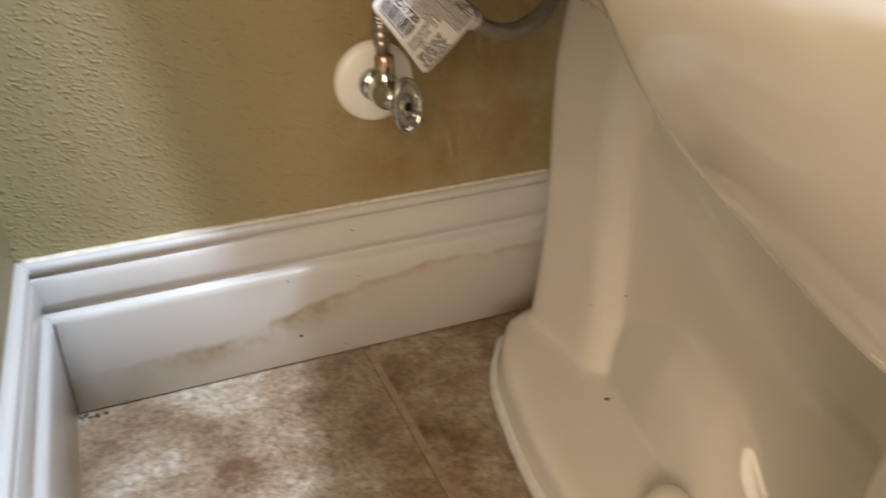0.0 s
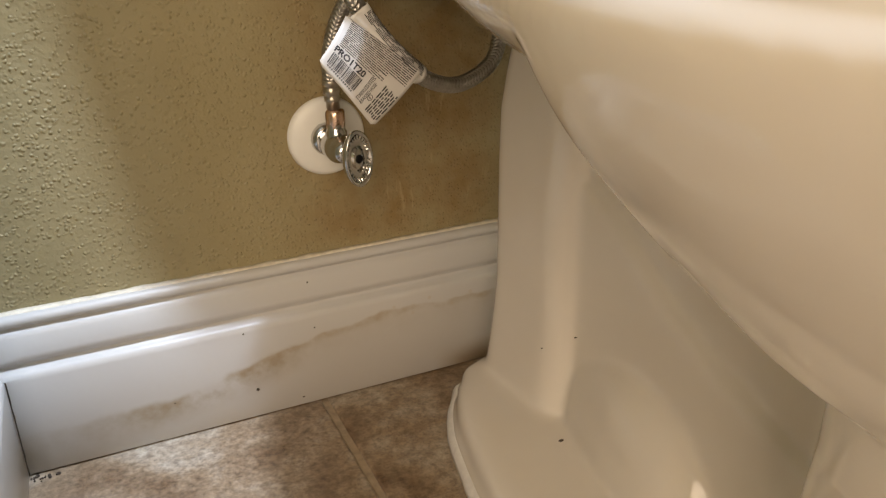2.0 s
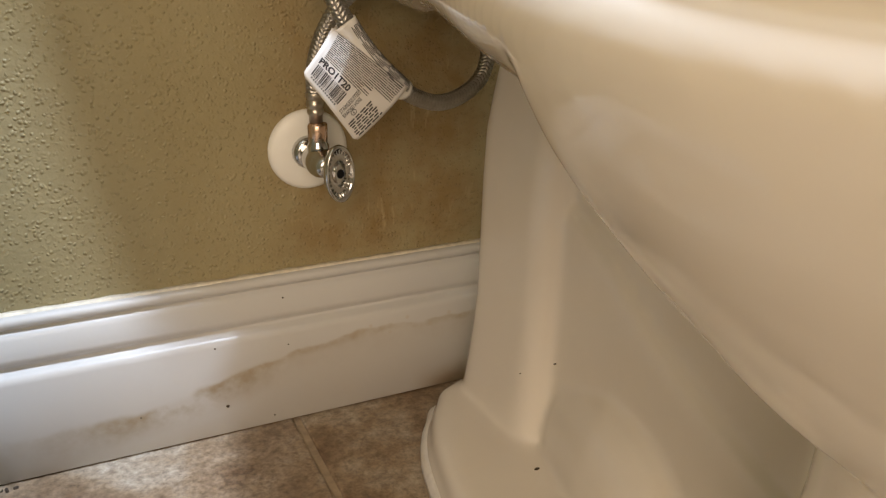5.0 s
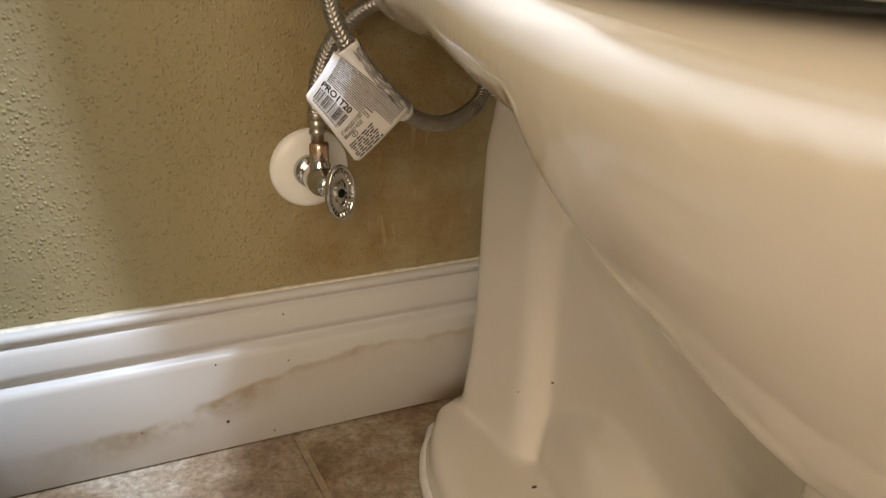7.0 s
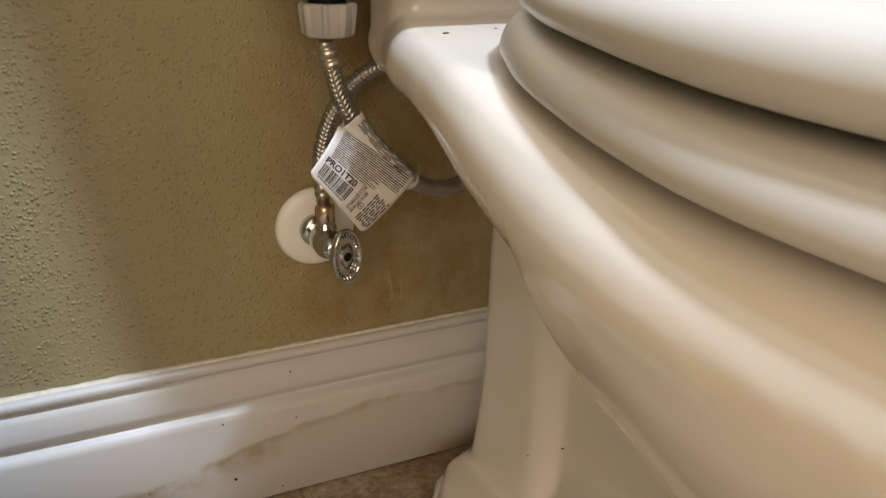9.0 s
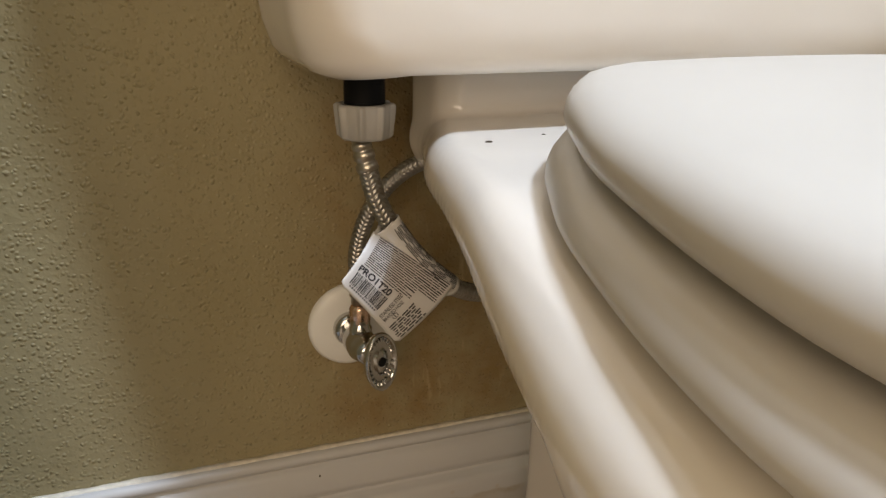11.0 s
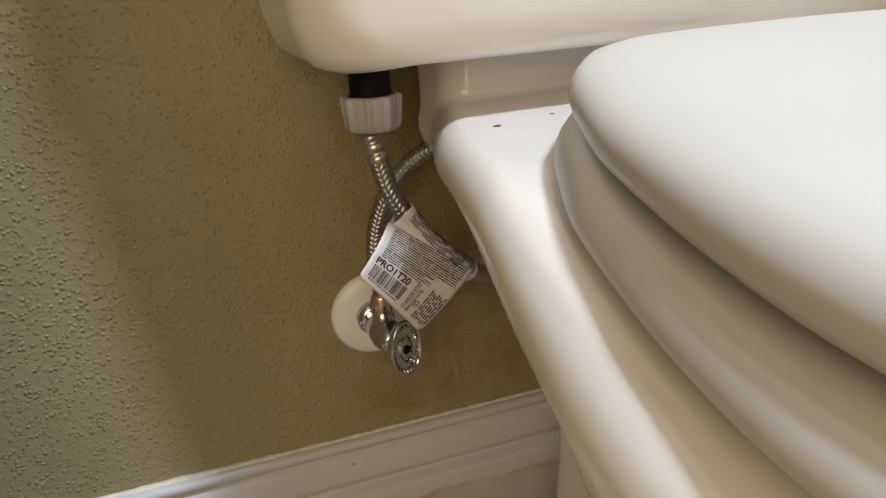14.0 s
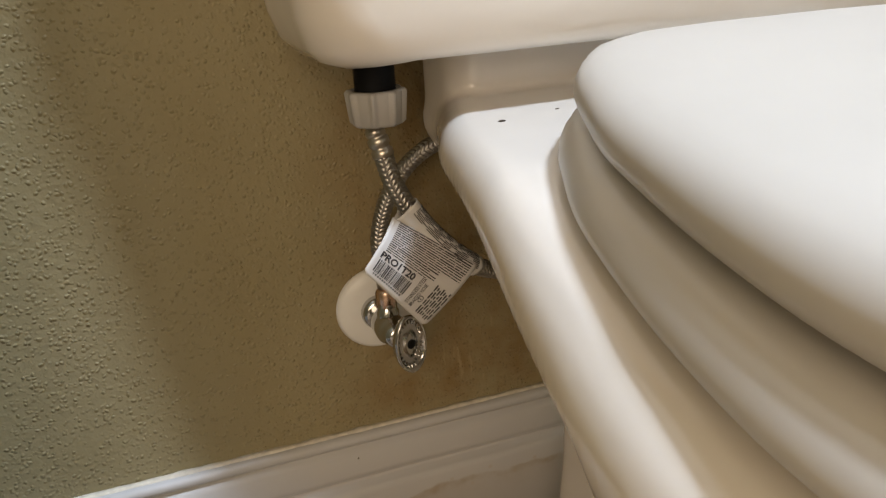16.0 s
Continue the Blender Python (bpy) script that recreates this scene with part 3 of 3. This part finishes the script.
def toilet():
    whole = tagged(empty("toilet", (CX, -0.3, 0)), "white two-piece porcelain toilet with closed lid", "toilet")

    def mine(ob):
        ob.parent = whole
        ob.matrix_parent_inverse = whole.matrix_basis.inverted()
        return ob
    bowl = mine(link("bowl", bowl_mesh(), PORCELAIN))
    cast(bowl)
    fd = np.linspace(0.046, 0.655, 50)
    fw = sampled(FOOT, fd)
    rings = []
    for z, out in ((0.0, 0.0045), (0.003, 0.0040), (0.0065, 0.0024), (0.0085, 0.0004), (0.0085, -0.002)):
        left = [(CX - w - out - 0.0006 * noise.noise((d * 90, 1, 5)), -d + (0.30 - d) * out * 1.5, z) for d, w in zip(fd, fw)]
        rings.append(left + [(2 * CX - x, y, z) for x, y, z in reversed(left)])
    mine(link("caulk_bead", loft(bmesh.new(), rings), WHITE_CAULK))["label"] = "white caulk line round the foot"
    # tank, its underside arched a little towards the middle
    rings = []
    for z, w, f, r, arch in ((0.4265, 0.146, 0.046, 0.030, 0.012), (0.4245, 0.170, 0.060, 0.034, 0.012), (0.4262, 0.183, 0.0665, 0.034, 0.011), (0.4310, 0.192, 0.070, 0.034, 0.009), (0.4375, 0.1975, 0.073, 0.034, 0.006), (0.453, 0.2025, 0.0755, 0.033, 0.001), (0.48, 0.2060, 0.077, 0.032, 0), (0.55, 0.2130, 0.081, 0.032, 0), (0.65, 0.223, 0.087, 0.032, 0), (0.75, 0.230, 0.092, 0.034, 0), (0.76, 0.228, 0.090, 0.034, 0)):
        rings.append([(x, y, zz + arch * max(0.0, 1 - ((x - CX) / 0.19) ** 2)) for x, y, zz in rounded(CX, -0.090 - (z - 0.42) * 0.024, w, f, r, z, 12)])
    tank = mine(link("tank", loft(bmesh.new(), [list(r) for r in dense(rings)]), PORCELAIN))
    rings = []
    for z, g in ((0.758, -0.002), (0.760, 0.006), (0.765, 0.010), (0.790, 0.010), (0.797, 0.004), (0.799, -0.010)):
        rings.append(rounded(CX, -0.098, 0.230 + g, 0.092 + g * 0.6, 0.044, z, 9))
    mine(link("tank_lid", loft(bmesh.new(), rings), PORCELAIN))
    rings = [rounded(CX, -0.064, 0.062, 0.026, 0.02, z) for z in (0.419, 0.450)]
    mine(link("tank_gasket", loft(bmesh.new(), rings), BLACK))
    # seat: a ring with a rounded section
    prof = [(0.060, 0.4045), (0.006, 0.4035), (0.0015, 0.4040), (0.0, 0.4055), (0.0004, 0.4085), (0.0022, 0.4125), (0.0055, 0.4162), (0.0100, 0.4187), (0.018, 0.4202), (0.060, 0.4206)]
    rings = [seat_ring(z, inset) for inset, z in prof]
    bm = bmesh.new()
    loft(bm, rings + rings[:1], caps=False)
    bmesh.ops.remove_doubles(bm, verts=bm.verts, dist=0.00005)
    mine(link("seat", bm, SEAT))
    # lid
    prof = [(0.17, 0.4250), (0.022, 0.4246), (0.0120, 0.4236), (0.0082, 0.4252), (0.0068, 0.4286), (0.0075, 0.4330), (0.0100, 0.4372), (0.0145, 0.4405), (0.022, 0.4430), (0.036, 0.4448), (0.08, 0.4462), (0.17, 0.4470)]
    mine(link("lid", loft(bmesh.new(), [seat_ring(z, inset) for inset, z in prof]), SEAT))
    for s in (-1, 1):
        bm = bmesh.new()
        rings = [rounded(CX + s * 0.035, -0.196, 0.016, 0.010, 0.007, z) for z in (0.3965, 0.410)] + [rounded(CX + s * 0.035, -0.196, 0.013, 0.008, 0.006, 0.414)]
        mine(link("hinge", loft(bm, rings), SEAT))
        bm = turned(bmesh.new(), [(0.0155, 0.0), (0.0155, 0.007), (0.0145, 0.013), (0.011, 0.018), (0.006, 0.0205), (0.001, 0.021)], Matrix.Translation((CX + s * 0.068, -0.312, 0.034)), 28)
        mine(link("bolt_cap", bm, PORCELAIN))
    for s in (-1, 1):
        bm = turned(bmesh.new(), [(0.008, 0), (0.008, 0.006), (0.006, 0.008), (0.001, 0.0085)], Matrix.Translation((CX + s * 0.13, -0.40, 0.3965)), 16)
        mine(link("bumper", bm, GREYPLASTIC))
    for x, y, z, r in ((0.0268, -0.1771, RIM_Z, 0.0016), (0.0632, -0.1662, RIM_Z, 0.0009), (0.1022, -0.3042, 0.0789, 0.0010), (0.0958, -0.2056, 0.0409, 0.0016), (0.1180, -0.1854, 0.1100, 0.0009), (0.1038, -0.1627, 0.0933, 0.0006)):
        bm = bmesh.new()
        bmesh.ops.create_icosphere(bm, subdivisions=2, radius=r, matrix=Matrix.Translation((x, y, z)) @ Matrix.Diagonal((1.4, 0.8, 0.5, 1)))
        mine(link("speck", bm, DIRT))
    return whole


# ---- supply ----
VX, VZ = -0.004, 0.232


def supply_valve():
    v = tagged(empty("supply_valve", (VX, 0, VZ)), "chrome angle stop valve on a bone escutcheon", "valve")

    def put(name, bm, mat, label=""):
        ob = link(name, bm, mat)
        ob.parent = v
        ob.matrix_parent_inverse = v.matrix_basis.inverted()
        if label:
            ob["label"] = label
        return ob
    at = Matrix.Translation((VX + 0.002, 0, VZ)) @ ALONG_Y
    put("escutcheon", turned(bmesh.new(), [(0.031, -0.002), (0.0318, 0.001), (0.0310, 0.0035), (0.0285, 0.0055), (0.022, 0.0072), (0.013, 0.0082), (0.011, 0.0075), (0.011, 0.0)], at, 56), BONE, "bone-coloured round wall plate")
    at = Matrix.Translation((VX, 0, VZ)) @ ALONG_Y
    put("collar", turned(bmesh.new(), [(0.009, 0.005), (0.0118, 0.006), (0.0128, 0.008), (0.0128, 0.0120), (0.0112, 0.0148), (0.009, 0.016)], at, 28), CHROME)
    put("body", turned(bmesh.new(), [(0.0085, 0.010), (0.0085, 0.022), (0.0100, 0.024), (0.0112, 0.029), (0.0112, 0.043), (0.0100, 0.047), (0.0078, 0.050), (0.0078, 0.056), (0.004, 0.058)], at, 28), CHROME)
    up = Matrix.Translation((VX, -0.036, VZ))
    put("outlet", turned(bmesh.new(), [(0.008, 0.002), (0.0082, 0.012), (0.0070, 0.014), (0.0070, 0.018)], up, 24), CHROME)
    put("compression_nut", turned(bmesh.new(), [(0.005, 0.0145), (0.0068, 0.0150), (0.0076, 0.0162), (0.0076, 0.0268), (0.0068, 0.0285), (0.005, 0.029)], up, 6), BRASS, "rosy brass hex nut")
    # oval dished handle facing the room
    hm = Matrix.Translation((VX + 0.004, -0.058, VZ - 0.003)) @ Matrix.Rotation(radians(24), 4, "Z") @ Matrix.Rotation(radians(-6), 4, "Y") @ ALONG_Y @ Matrix.Diagonal((0.62, 1.0, 1.0, 1))
    prof = [(0.004, 0.0), (0.017, 0.0015), (0.0205, 0.0035), (0.0218, 0.0065), (0.0215, 0.0085), (0.0200, 0.0090), (0.0188, 0.0075), (0.0140, 0.0052), (0.0090, 0.0056), (0.0082, 0.0072), (0.0045, 0.0076)]
    handle = put("handle", turned(bmesh.new(), prof, hm, 48), CHROME, "oval chrome handle with raised marks")
    bm = turned(bmesh.new(), [(0.0034, 0.006), (0.0034, 0.0081), (0.0026, 0.0086), (0.0006, 0.0082)], hm @ Matrix.Diagonal((1 / 0.62, 1, 1, 1)), 16)
    part("screw", bm, BLACK, handle, "dark handle screw")
    for k in range(26):
        a = 2 * math.pi * k / 26
        if abs(math.sin(a)) < 0.12:
            continue
        m = hm @ Matrix.Translation((0.0165 * math.cos(a), 0.0165 * math.sin(a), 0.0068)) @ Matrix.Rotation(a, 4, "Z") @ Matrix.Diagonal((0.0032, 0.0010 + 0.0008 * (k % 3 == 0), 0.0012, 1))
        bm = bmesh.new()
        bmesh.ops.create_cube(bm, size=1.0, matrix=m)
        part("raised_mark", bm, CHROME, handle, smooth=False)
    return v


HOSE = [(-0.0055, -0.036, 0.283), (-0.0060, -0.037, 0.296), (-0.003, -0.038, 0.312), (0.0035, -0.040, 0.329), (0.014, -0.041, 0.344), (0.030, -0.044, 0.3570), (0.058, -0.045, 0.363), (0.088, -0.048, 0.357), (0.111, -0.056, 0.339),
        (0.1190, -0.066, 0.314), (0.110, -0.075, 0.295), (0.090, -0.084, 0.284), (0.068, -0.092, 0.2815), (0.047, -0.099, 0.2880), (0.027, -0.108, 0.3020), (0.010, -0.110, 0.3190), (-0.004, -0.109, 0.3390), (-0.0125, -0.107, 0.3570), (-0.0160, -0.105, 0.3720)]
HOSE_R = 0.0057


def supply_hose():
    h = tagged(empty("supply_hose", HOSE[0]), "braided stainless steel toilet supply hose in a loop", "hose")

    def put(name, bm, mat, label=""):
        ob = link(name, bm, mat)
        ob.parent = h
        ob.matrix_parent_inverse = h.matrix_basis.inverted()
        if label:
            ob["label"] = label
        return ob
    count, around, columns, pitch = 1250, 64, 8, 0.0031
    path, length = spline(HOSE, count)
    bm = bmesh.new()
    rings = []
    for k, (p, (tv, u, w)) in enumerate(zip(path, frames_along(path))):
        s = length * k / (count - 1) / pitch
        ring = []
        for i in range(around):
            f = i / around
            col, g = divmod(f * columns, 1.0)
            lean = 0.75 if int(col) % 2 else -0.75
            ridge = abs(math.sin(math.pi * (s + lean * (g - 0.5))))
            r = HOSE_R - 0.0007 + 0.0009 * ridge ** 0.55 * (0.55 + 0.45 * math.sin(math.pi * g) ** 0.5)
            ang = 2 * math.pi * f
            ring.append(tuple(p + r * (math.cos(ang) * u + math.sin(ang) * w)))
        rings.append(ring)
    put("braid", loft(bm, rings), STEEL, "braided stainless steel sleeve")
    crimp = [(0.004, 0.0), (0.0060, 0.0003), (0.0065, 0.0010), (0.0065, 0.0042), (0.0054, 0.0049), (0.0054, 0.0066), (0.0063, 0.0073), (0.0063, 0.0110), (0.0054, 0.0117), (0.0054, 0.0132), (0.0060, 0.0138), (0.0060, 0.0165), (0.0050, 0.0172), (0.0050, 0.0230), (0.003, 0.0235)]
    d0 = Vector(path[0] - path[4]).normalized()
    m = Matrix.Translation(Vector(path[3]) ) @ d0.to_track_quat("Z", "Y").to_matrix().to_4x4()
    put("crimp_sleeve", turned(bmesh.new(), crimp, m, 28), NICKEL)
    d1 = Vector(path[-1] - path[-5]).normalized()
    m = Matrix.Translation(Vector(path[-3])) @ d1.to_track_quat("Z", "Y").to_matrix().to_4x4()
    put("crimp_sleeve", turned(bmesh.new(), crimp, m, 28), NICKEL)
    # coupling nut with grip wings
    n0 = Vector((-0.0175, -0.1055, 0.3905))
    bm = bmesh.new()
    rings = []
    ribs, cnt = 8, 96
    for z, base, amp in ((0.0, 0.0105, 0.0), (0.0002, 0.0130, 0.0008), (0.0020, 0.0142, 0.0017), (0.012, 0.0148, 0.0022), (0.0185, 0.0152, 0.0024), (0.0198, 0.0145, 0.0018), (0.0200, 0.0125, 0.0), (0.0150, 0.0118, 0.0)):
        ring = []
        for i in range(cnt):
            a = 2 * math.pi * i / cnt
            t = (a * ribs / (2 * math.pi)) % 1.0
            bulge = 1.0 if t < 0.24 else (0.0 if 0.30 < t < 0.94 else 0.5)
            r = base + amp * bulge
            ring.append((n0.x + r * math.cos(a + 0.3), n0.y + r * math.sin(a + 0.3), n0.z + z))
        rings.append(ring)
    put("coupling_nut", loft(bm, rings), GREYPLASTIC, "pale grey ribbed plastic nut")
    return h


def fill_valve_shank():
    prof = [(0.006, 0.0)]
    z = 0.0005
    while z < 0.036:
        prof += [(0.0118, z), (0.0108, z + 0.0007)]
        z += 0.0014
    prof += [(0.006, z)]
    ob = link("fill_valve_shank", turned(bmesh.new(), prof, Matrix.Translation((-0.0175, -0.1055, 0.4055)), 36), BLACK)
    return tagged(ob, "black threaded plastic fill valve shank under the tank", "pipe fitting")


# ---- hang tag ----
TAG_A, TAG_R = Vector((-0.0165, -0.118, 0.3390)), Vector((0.0350, -0.1155, 0.2985))
TAG_L, TAG_B = Vector((-0.0400, -0.1284, 0.3137)), Vector((-0.0020, -0.1169, 0.2657))


def tag_point(s, w, lift=0.0):
    """A place on the bent tag: s along the hose, w away from it (0 to 1); w below 0 wraps round the hose."""
    top, low = TAG_A.lerp(TAG_R, s), TAG_L.lerp(TAG_B, s)
    nrm = (TAG_R - TAG_A).cross(TAG_L - TAG_A).normalized()
    if nrm.y > 0:
        nrm = -nrm
    p = top.lerp(low, w)
    bend = 0.0026 * math.sin(math.pi * min(max(w, 0), 1)) - 0.0035 * (s - 0.5) ** 2 + 0.0012 * math.sin(3.1 * s + 1.0) * max(w, 0)
    return p + nrm * (bend + lift)


def text_shape(words, bold=0.0):
    cu = bpy.data.curves.new("words", "FONT")
    cu.body = words
    cu.resolution_u = 3
    cu.offset = bold
    ob = bpy.data.objects.new("words", cu)
    scene.collection.objects.link(ob)
    dg = bpy.context.evaluated_depsgraph_get()
    me = bpy.data.meshes.new_from_object(ob.evaluated_get(dg))
    bpy.data.objects.remove(ob)
    co = np.array([v.co[:2] for v in me.vertices])
    co = (co - co.min(0)) / (co.max(0) - co.min(0))
    faces = [tuple(p.vertices) for p in me.polygons]
    bpy.data.meshes.remove(me)
    bpy.data.curves.remove(cu)
    return co, faces


def hang_tag():
    tag = tagged(empty("hang_tag", TAG_A), "white printed paper tag wrapped round the hose", "tag")

    def put(name, bm, mat, label="", smooth=True):
        ob = link(name, bm, mat, smooth)
        ob.parent = tag
        ob.matrix_parent_inverse = tag.matrix_basis.inverted()
        if label:
            ob["label"] = label
        return ob
    bm = bmesh.new()
    n, k = 24, 22
    grid = []
    for i in range(n + 1):
        s = i / n
        row = []
        for j in range(k + 1):
            w = j / k
            cs = s                                       # rounded far corners
            if w > 0.93:
                e = (w - 0.93) / 0.07
                cut = 0.05 * (1 - math.sqrt(max(0, 1 - e * e)))
                cs = cut + s * (1 - 2 * cut)
            row.append(tag_point(cs, w))
        grid.append(row)
    vs = [[bm.verts.new(p) for p in row] for row in grid]
    for i in range(n):
        for j in range(k):
            bm.faces.new((vs[i][j], vs[i + 1][j], vs[i + 1][j + 1], vs[i][j + 1]))
    sheet = put("sheet", bm, PAPER)
    sol = sheet.modifiers.new("thickness", "SOLIDIFY")
    sol.thickness, sol.offset = 0.0003, -1
    # the sleeve that goes round the hose
    path, _ = spline(HOSE, 820)
    i0 = int(np.argmin(np.linalg.norm(path - np.array((-0.006, -0.109, 0.342)), axis=1)))
    i1 = int(np.argmin(np.linalg.norm(path - np.array((0.037, -0.1055, 0.2945)), axis=1)))
    i0, i1 = min(i0, i1), max(i0, i1)
    fr = frames_along(path)
    rings = []
    for q in range(i0, i1 + 1, 4):
        p, (tv, u, w) = path[q], fr[q]
        f = (i1 - q) / (i1 - i0)
        sheet_top = tag_point(f, 0.0)
        out = Vector(sheet_top) - Vector(p)
        ring = []
        for a in np.linspace(0, 2 * math.pi, 28, endpoint=False):
            v = Vector(math.cos(a) * u + math.sin(a) * w)
            r = HOSE_R + 0.0010
            c = v.dot(out.normalized())
            if c > 0.75:
                r += (out.length - r - 0.0002) * ((c - 0.75) / 0.25) ** 1.6
            ring.append(tuple(Vector(p) + v * r))
        rings.append(ring)
    bm = bmesh.new()
    loft(bm, rings, caps=False)
    sleeve = put("sleeve", bm, PAPER)
    sol = sleeve.modifiers.new("thickness", "SOLIDIFY")
    sol.thickness, sol.offset = 0.0003, 1

    def bars(bm, s0, s1, w0, w1, steps=6):
        rows = []
        for i in range(steps + 1):
            s = s0 + (s1 - s0) * i / steps
            rows.append([bm.verts.new(tag_point(s, w, 0.00022)) for w in (w0, (w0 + w1) / 2, w1)])
        for a, b in zip(rows, rows[1:]):
            for j in range(2):
                bm.faces.new((a[j], b[j], b[j + 1], a[j + 1]))

    def words(name, text, s0, s1, w0, w1, upright=False, mat=INK):
        co, faces = text_shape(text, 0.036 if mat is INK else 0.014)
        bm = bmesh.new()
        vv = []
        for x, y in co:
            s, w = (s0 + (s1 - s0) * x, w1 + (w0 - w1) * y) if not upright else (s0 + (s1 - s0) * (1 - y), w1 + (w0 - w1) * x)
            vv.append(bm.verts.new(tag_point(s, w, 0.00024)))
        for f in faces:
            try:
                bm.faces.new([vv[i] for i in f])
            except ValueError:
                pass
        put(name, bm, mat, "printed words " + text, False)
    words("lettering", "PRO1T20", 0.06, 0.50, 0.555, 0.665)
    words("lettering", "STAINLESS STEEL", 0.575, 0.625, 0.52, 0.93, True, GREYINK)
    words("lettering", "BRAIDED HOSE", 0.640, 0.685, 0.58, 0.93, True, GREYINK)
    rnd = random.Random(9)
    s = 0.07
    while s < 0.50:
        wd = rnd.choice((0.004, 0.006, 0.010, 0.014))
        bm = bmesh.new()
        bars(bm, s, s + wd, 0.685, 0.89, 2)
        put("barcode_bar", bm, INK, "", False)
        s += wd + rnd.choice((0.005, 0.007, 0.010))
    bm = bmesh.new()                                     # small print as plain bars
    for i in range(16):
        w = 0.02 + i * 0.033
        s = 0.08
        end = 0.95 if i < 10 else (0.70 if i % 3 else 0.60)
        while s < end:
            ln = rnd.uniform(0.05, 0.22)
            bars(bm, s, min(s + ln, end), w, w + (0.019 if i in (1, 5, 11) else 0.0145), 4)
            s += ln + 0.012
    for i in range(7):
        s = 0.765 + i * 0.031
        w = 0.50 + 0.02 * (i % 3)
        while w < 0.93:
            ln = rnd.uniform(0.04, 0.12)
            bars(bm, s, s + 0.018, w, min(w + ln, 0.94), 2)
            w += ln + 0.02
    s = 0.09
    while s < 0.5:
        bars(bm, s, s + 0.018, 0.905, 0.93, 2)
        s += 0.032
    nrm = (TAG_R - TAG_A).cross(TAG_L - TAG_A).normalized()
    nrm = -nrm if nrm.y > 0 else nrm
    for i in range(16):                                  # print that goes on round the sleeve
        th = radians(-20 + 8.0 * i)
        q = i0 + 8
        while q < i1 - 12:
            ln = rnd.choice((16, 28, 44))
            rows = []
            for k in range(q, min(q + ln, i1 - 8), 4):
                p, tv = Vector(path[k]), Vector(fr[k][0])
                front = (nrm - tv * nrm.dot(tv)).normalized()
                away = front.cross(tv)
                away = away if away.z > 0 else -away
                rows.append([bm.verts.new(p + (front * math.cos(a) + away * math.sin(a)) * (HOSE_R + 0.00165)) for a in (th, th + 0.08)])
            for a, b in zip(rows, rows[1:]):
                bm.faces.new((a[0], b[0], b[1], a[1]))
            q += ln + 4
    put("small_print", bm, GREYINK, "rows of small grey print", False)
    bm = bmesh.new()                                     # round mark
    ring_in, ring_out = [], []
    for i in range(28):
        a = 2 * math.pi * i / 28
        ring_in.append(bm.verts.new(tag_point(0.715 + 0.024 * math.cos(a), 0.78 + 0.036 * math.sin(a), 0.00024)))
        ring_out.append(bm.verts.new(tag_point(0.715 + 0.031 * math.cos(a), 0.78 + 0.046 * math.sin(a), 0.00024)))
    for i in range(28):
        j = (i + 1) % 28
        bm.faces.new((ring_in[i], ring_in[j], ring_out[j], ring_out[i]))
    bars(bm, 0.700, 0.730, 0.775, 0.79, 2)
    put("round_mark", bm, INK, "", False)
    return tag


# ---- build ----
room()
baseboards()
ceiling_lamps()
toilet()
supply_valve()
supply_hose()
fill_valve_shank()
hang_tag()
floor()
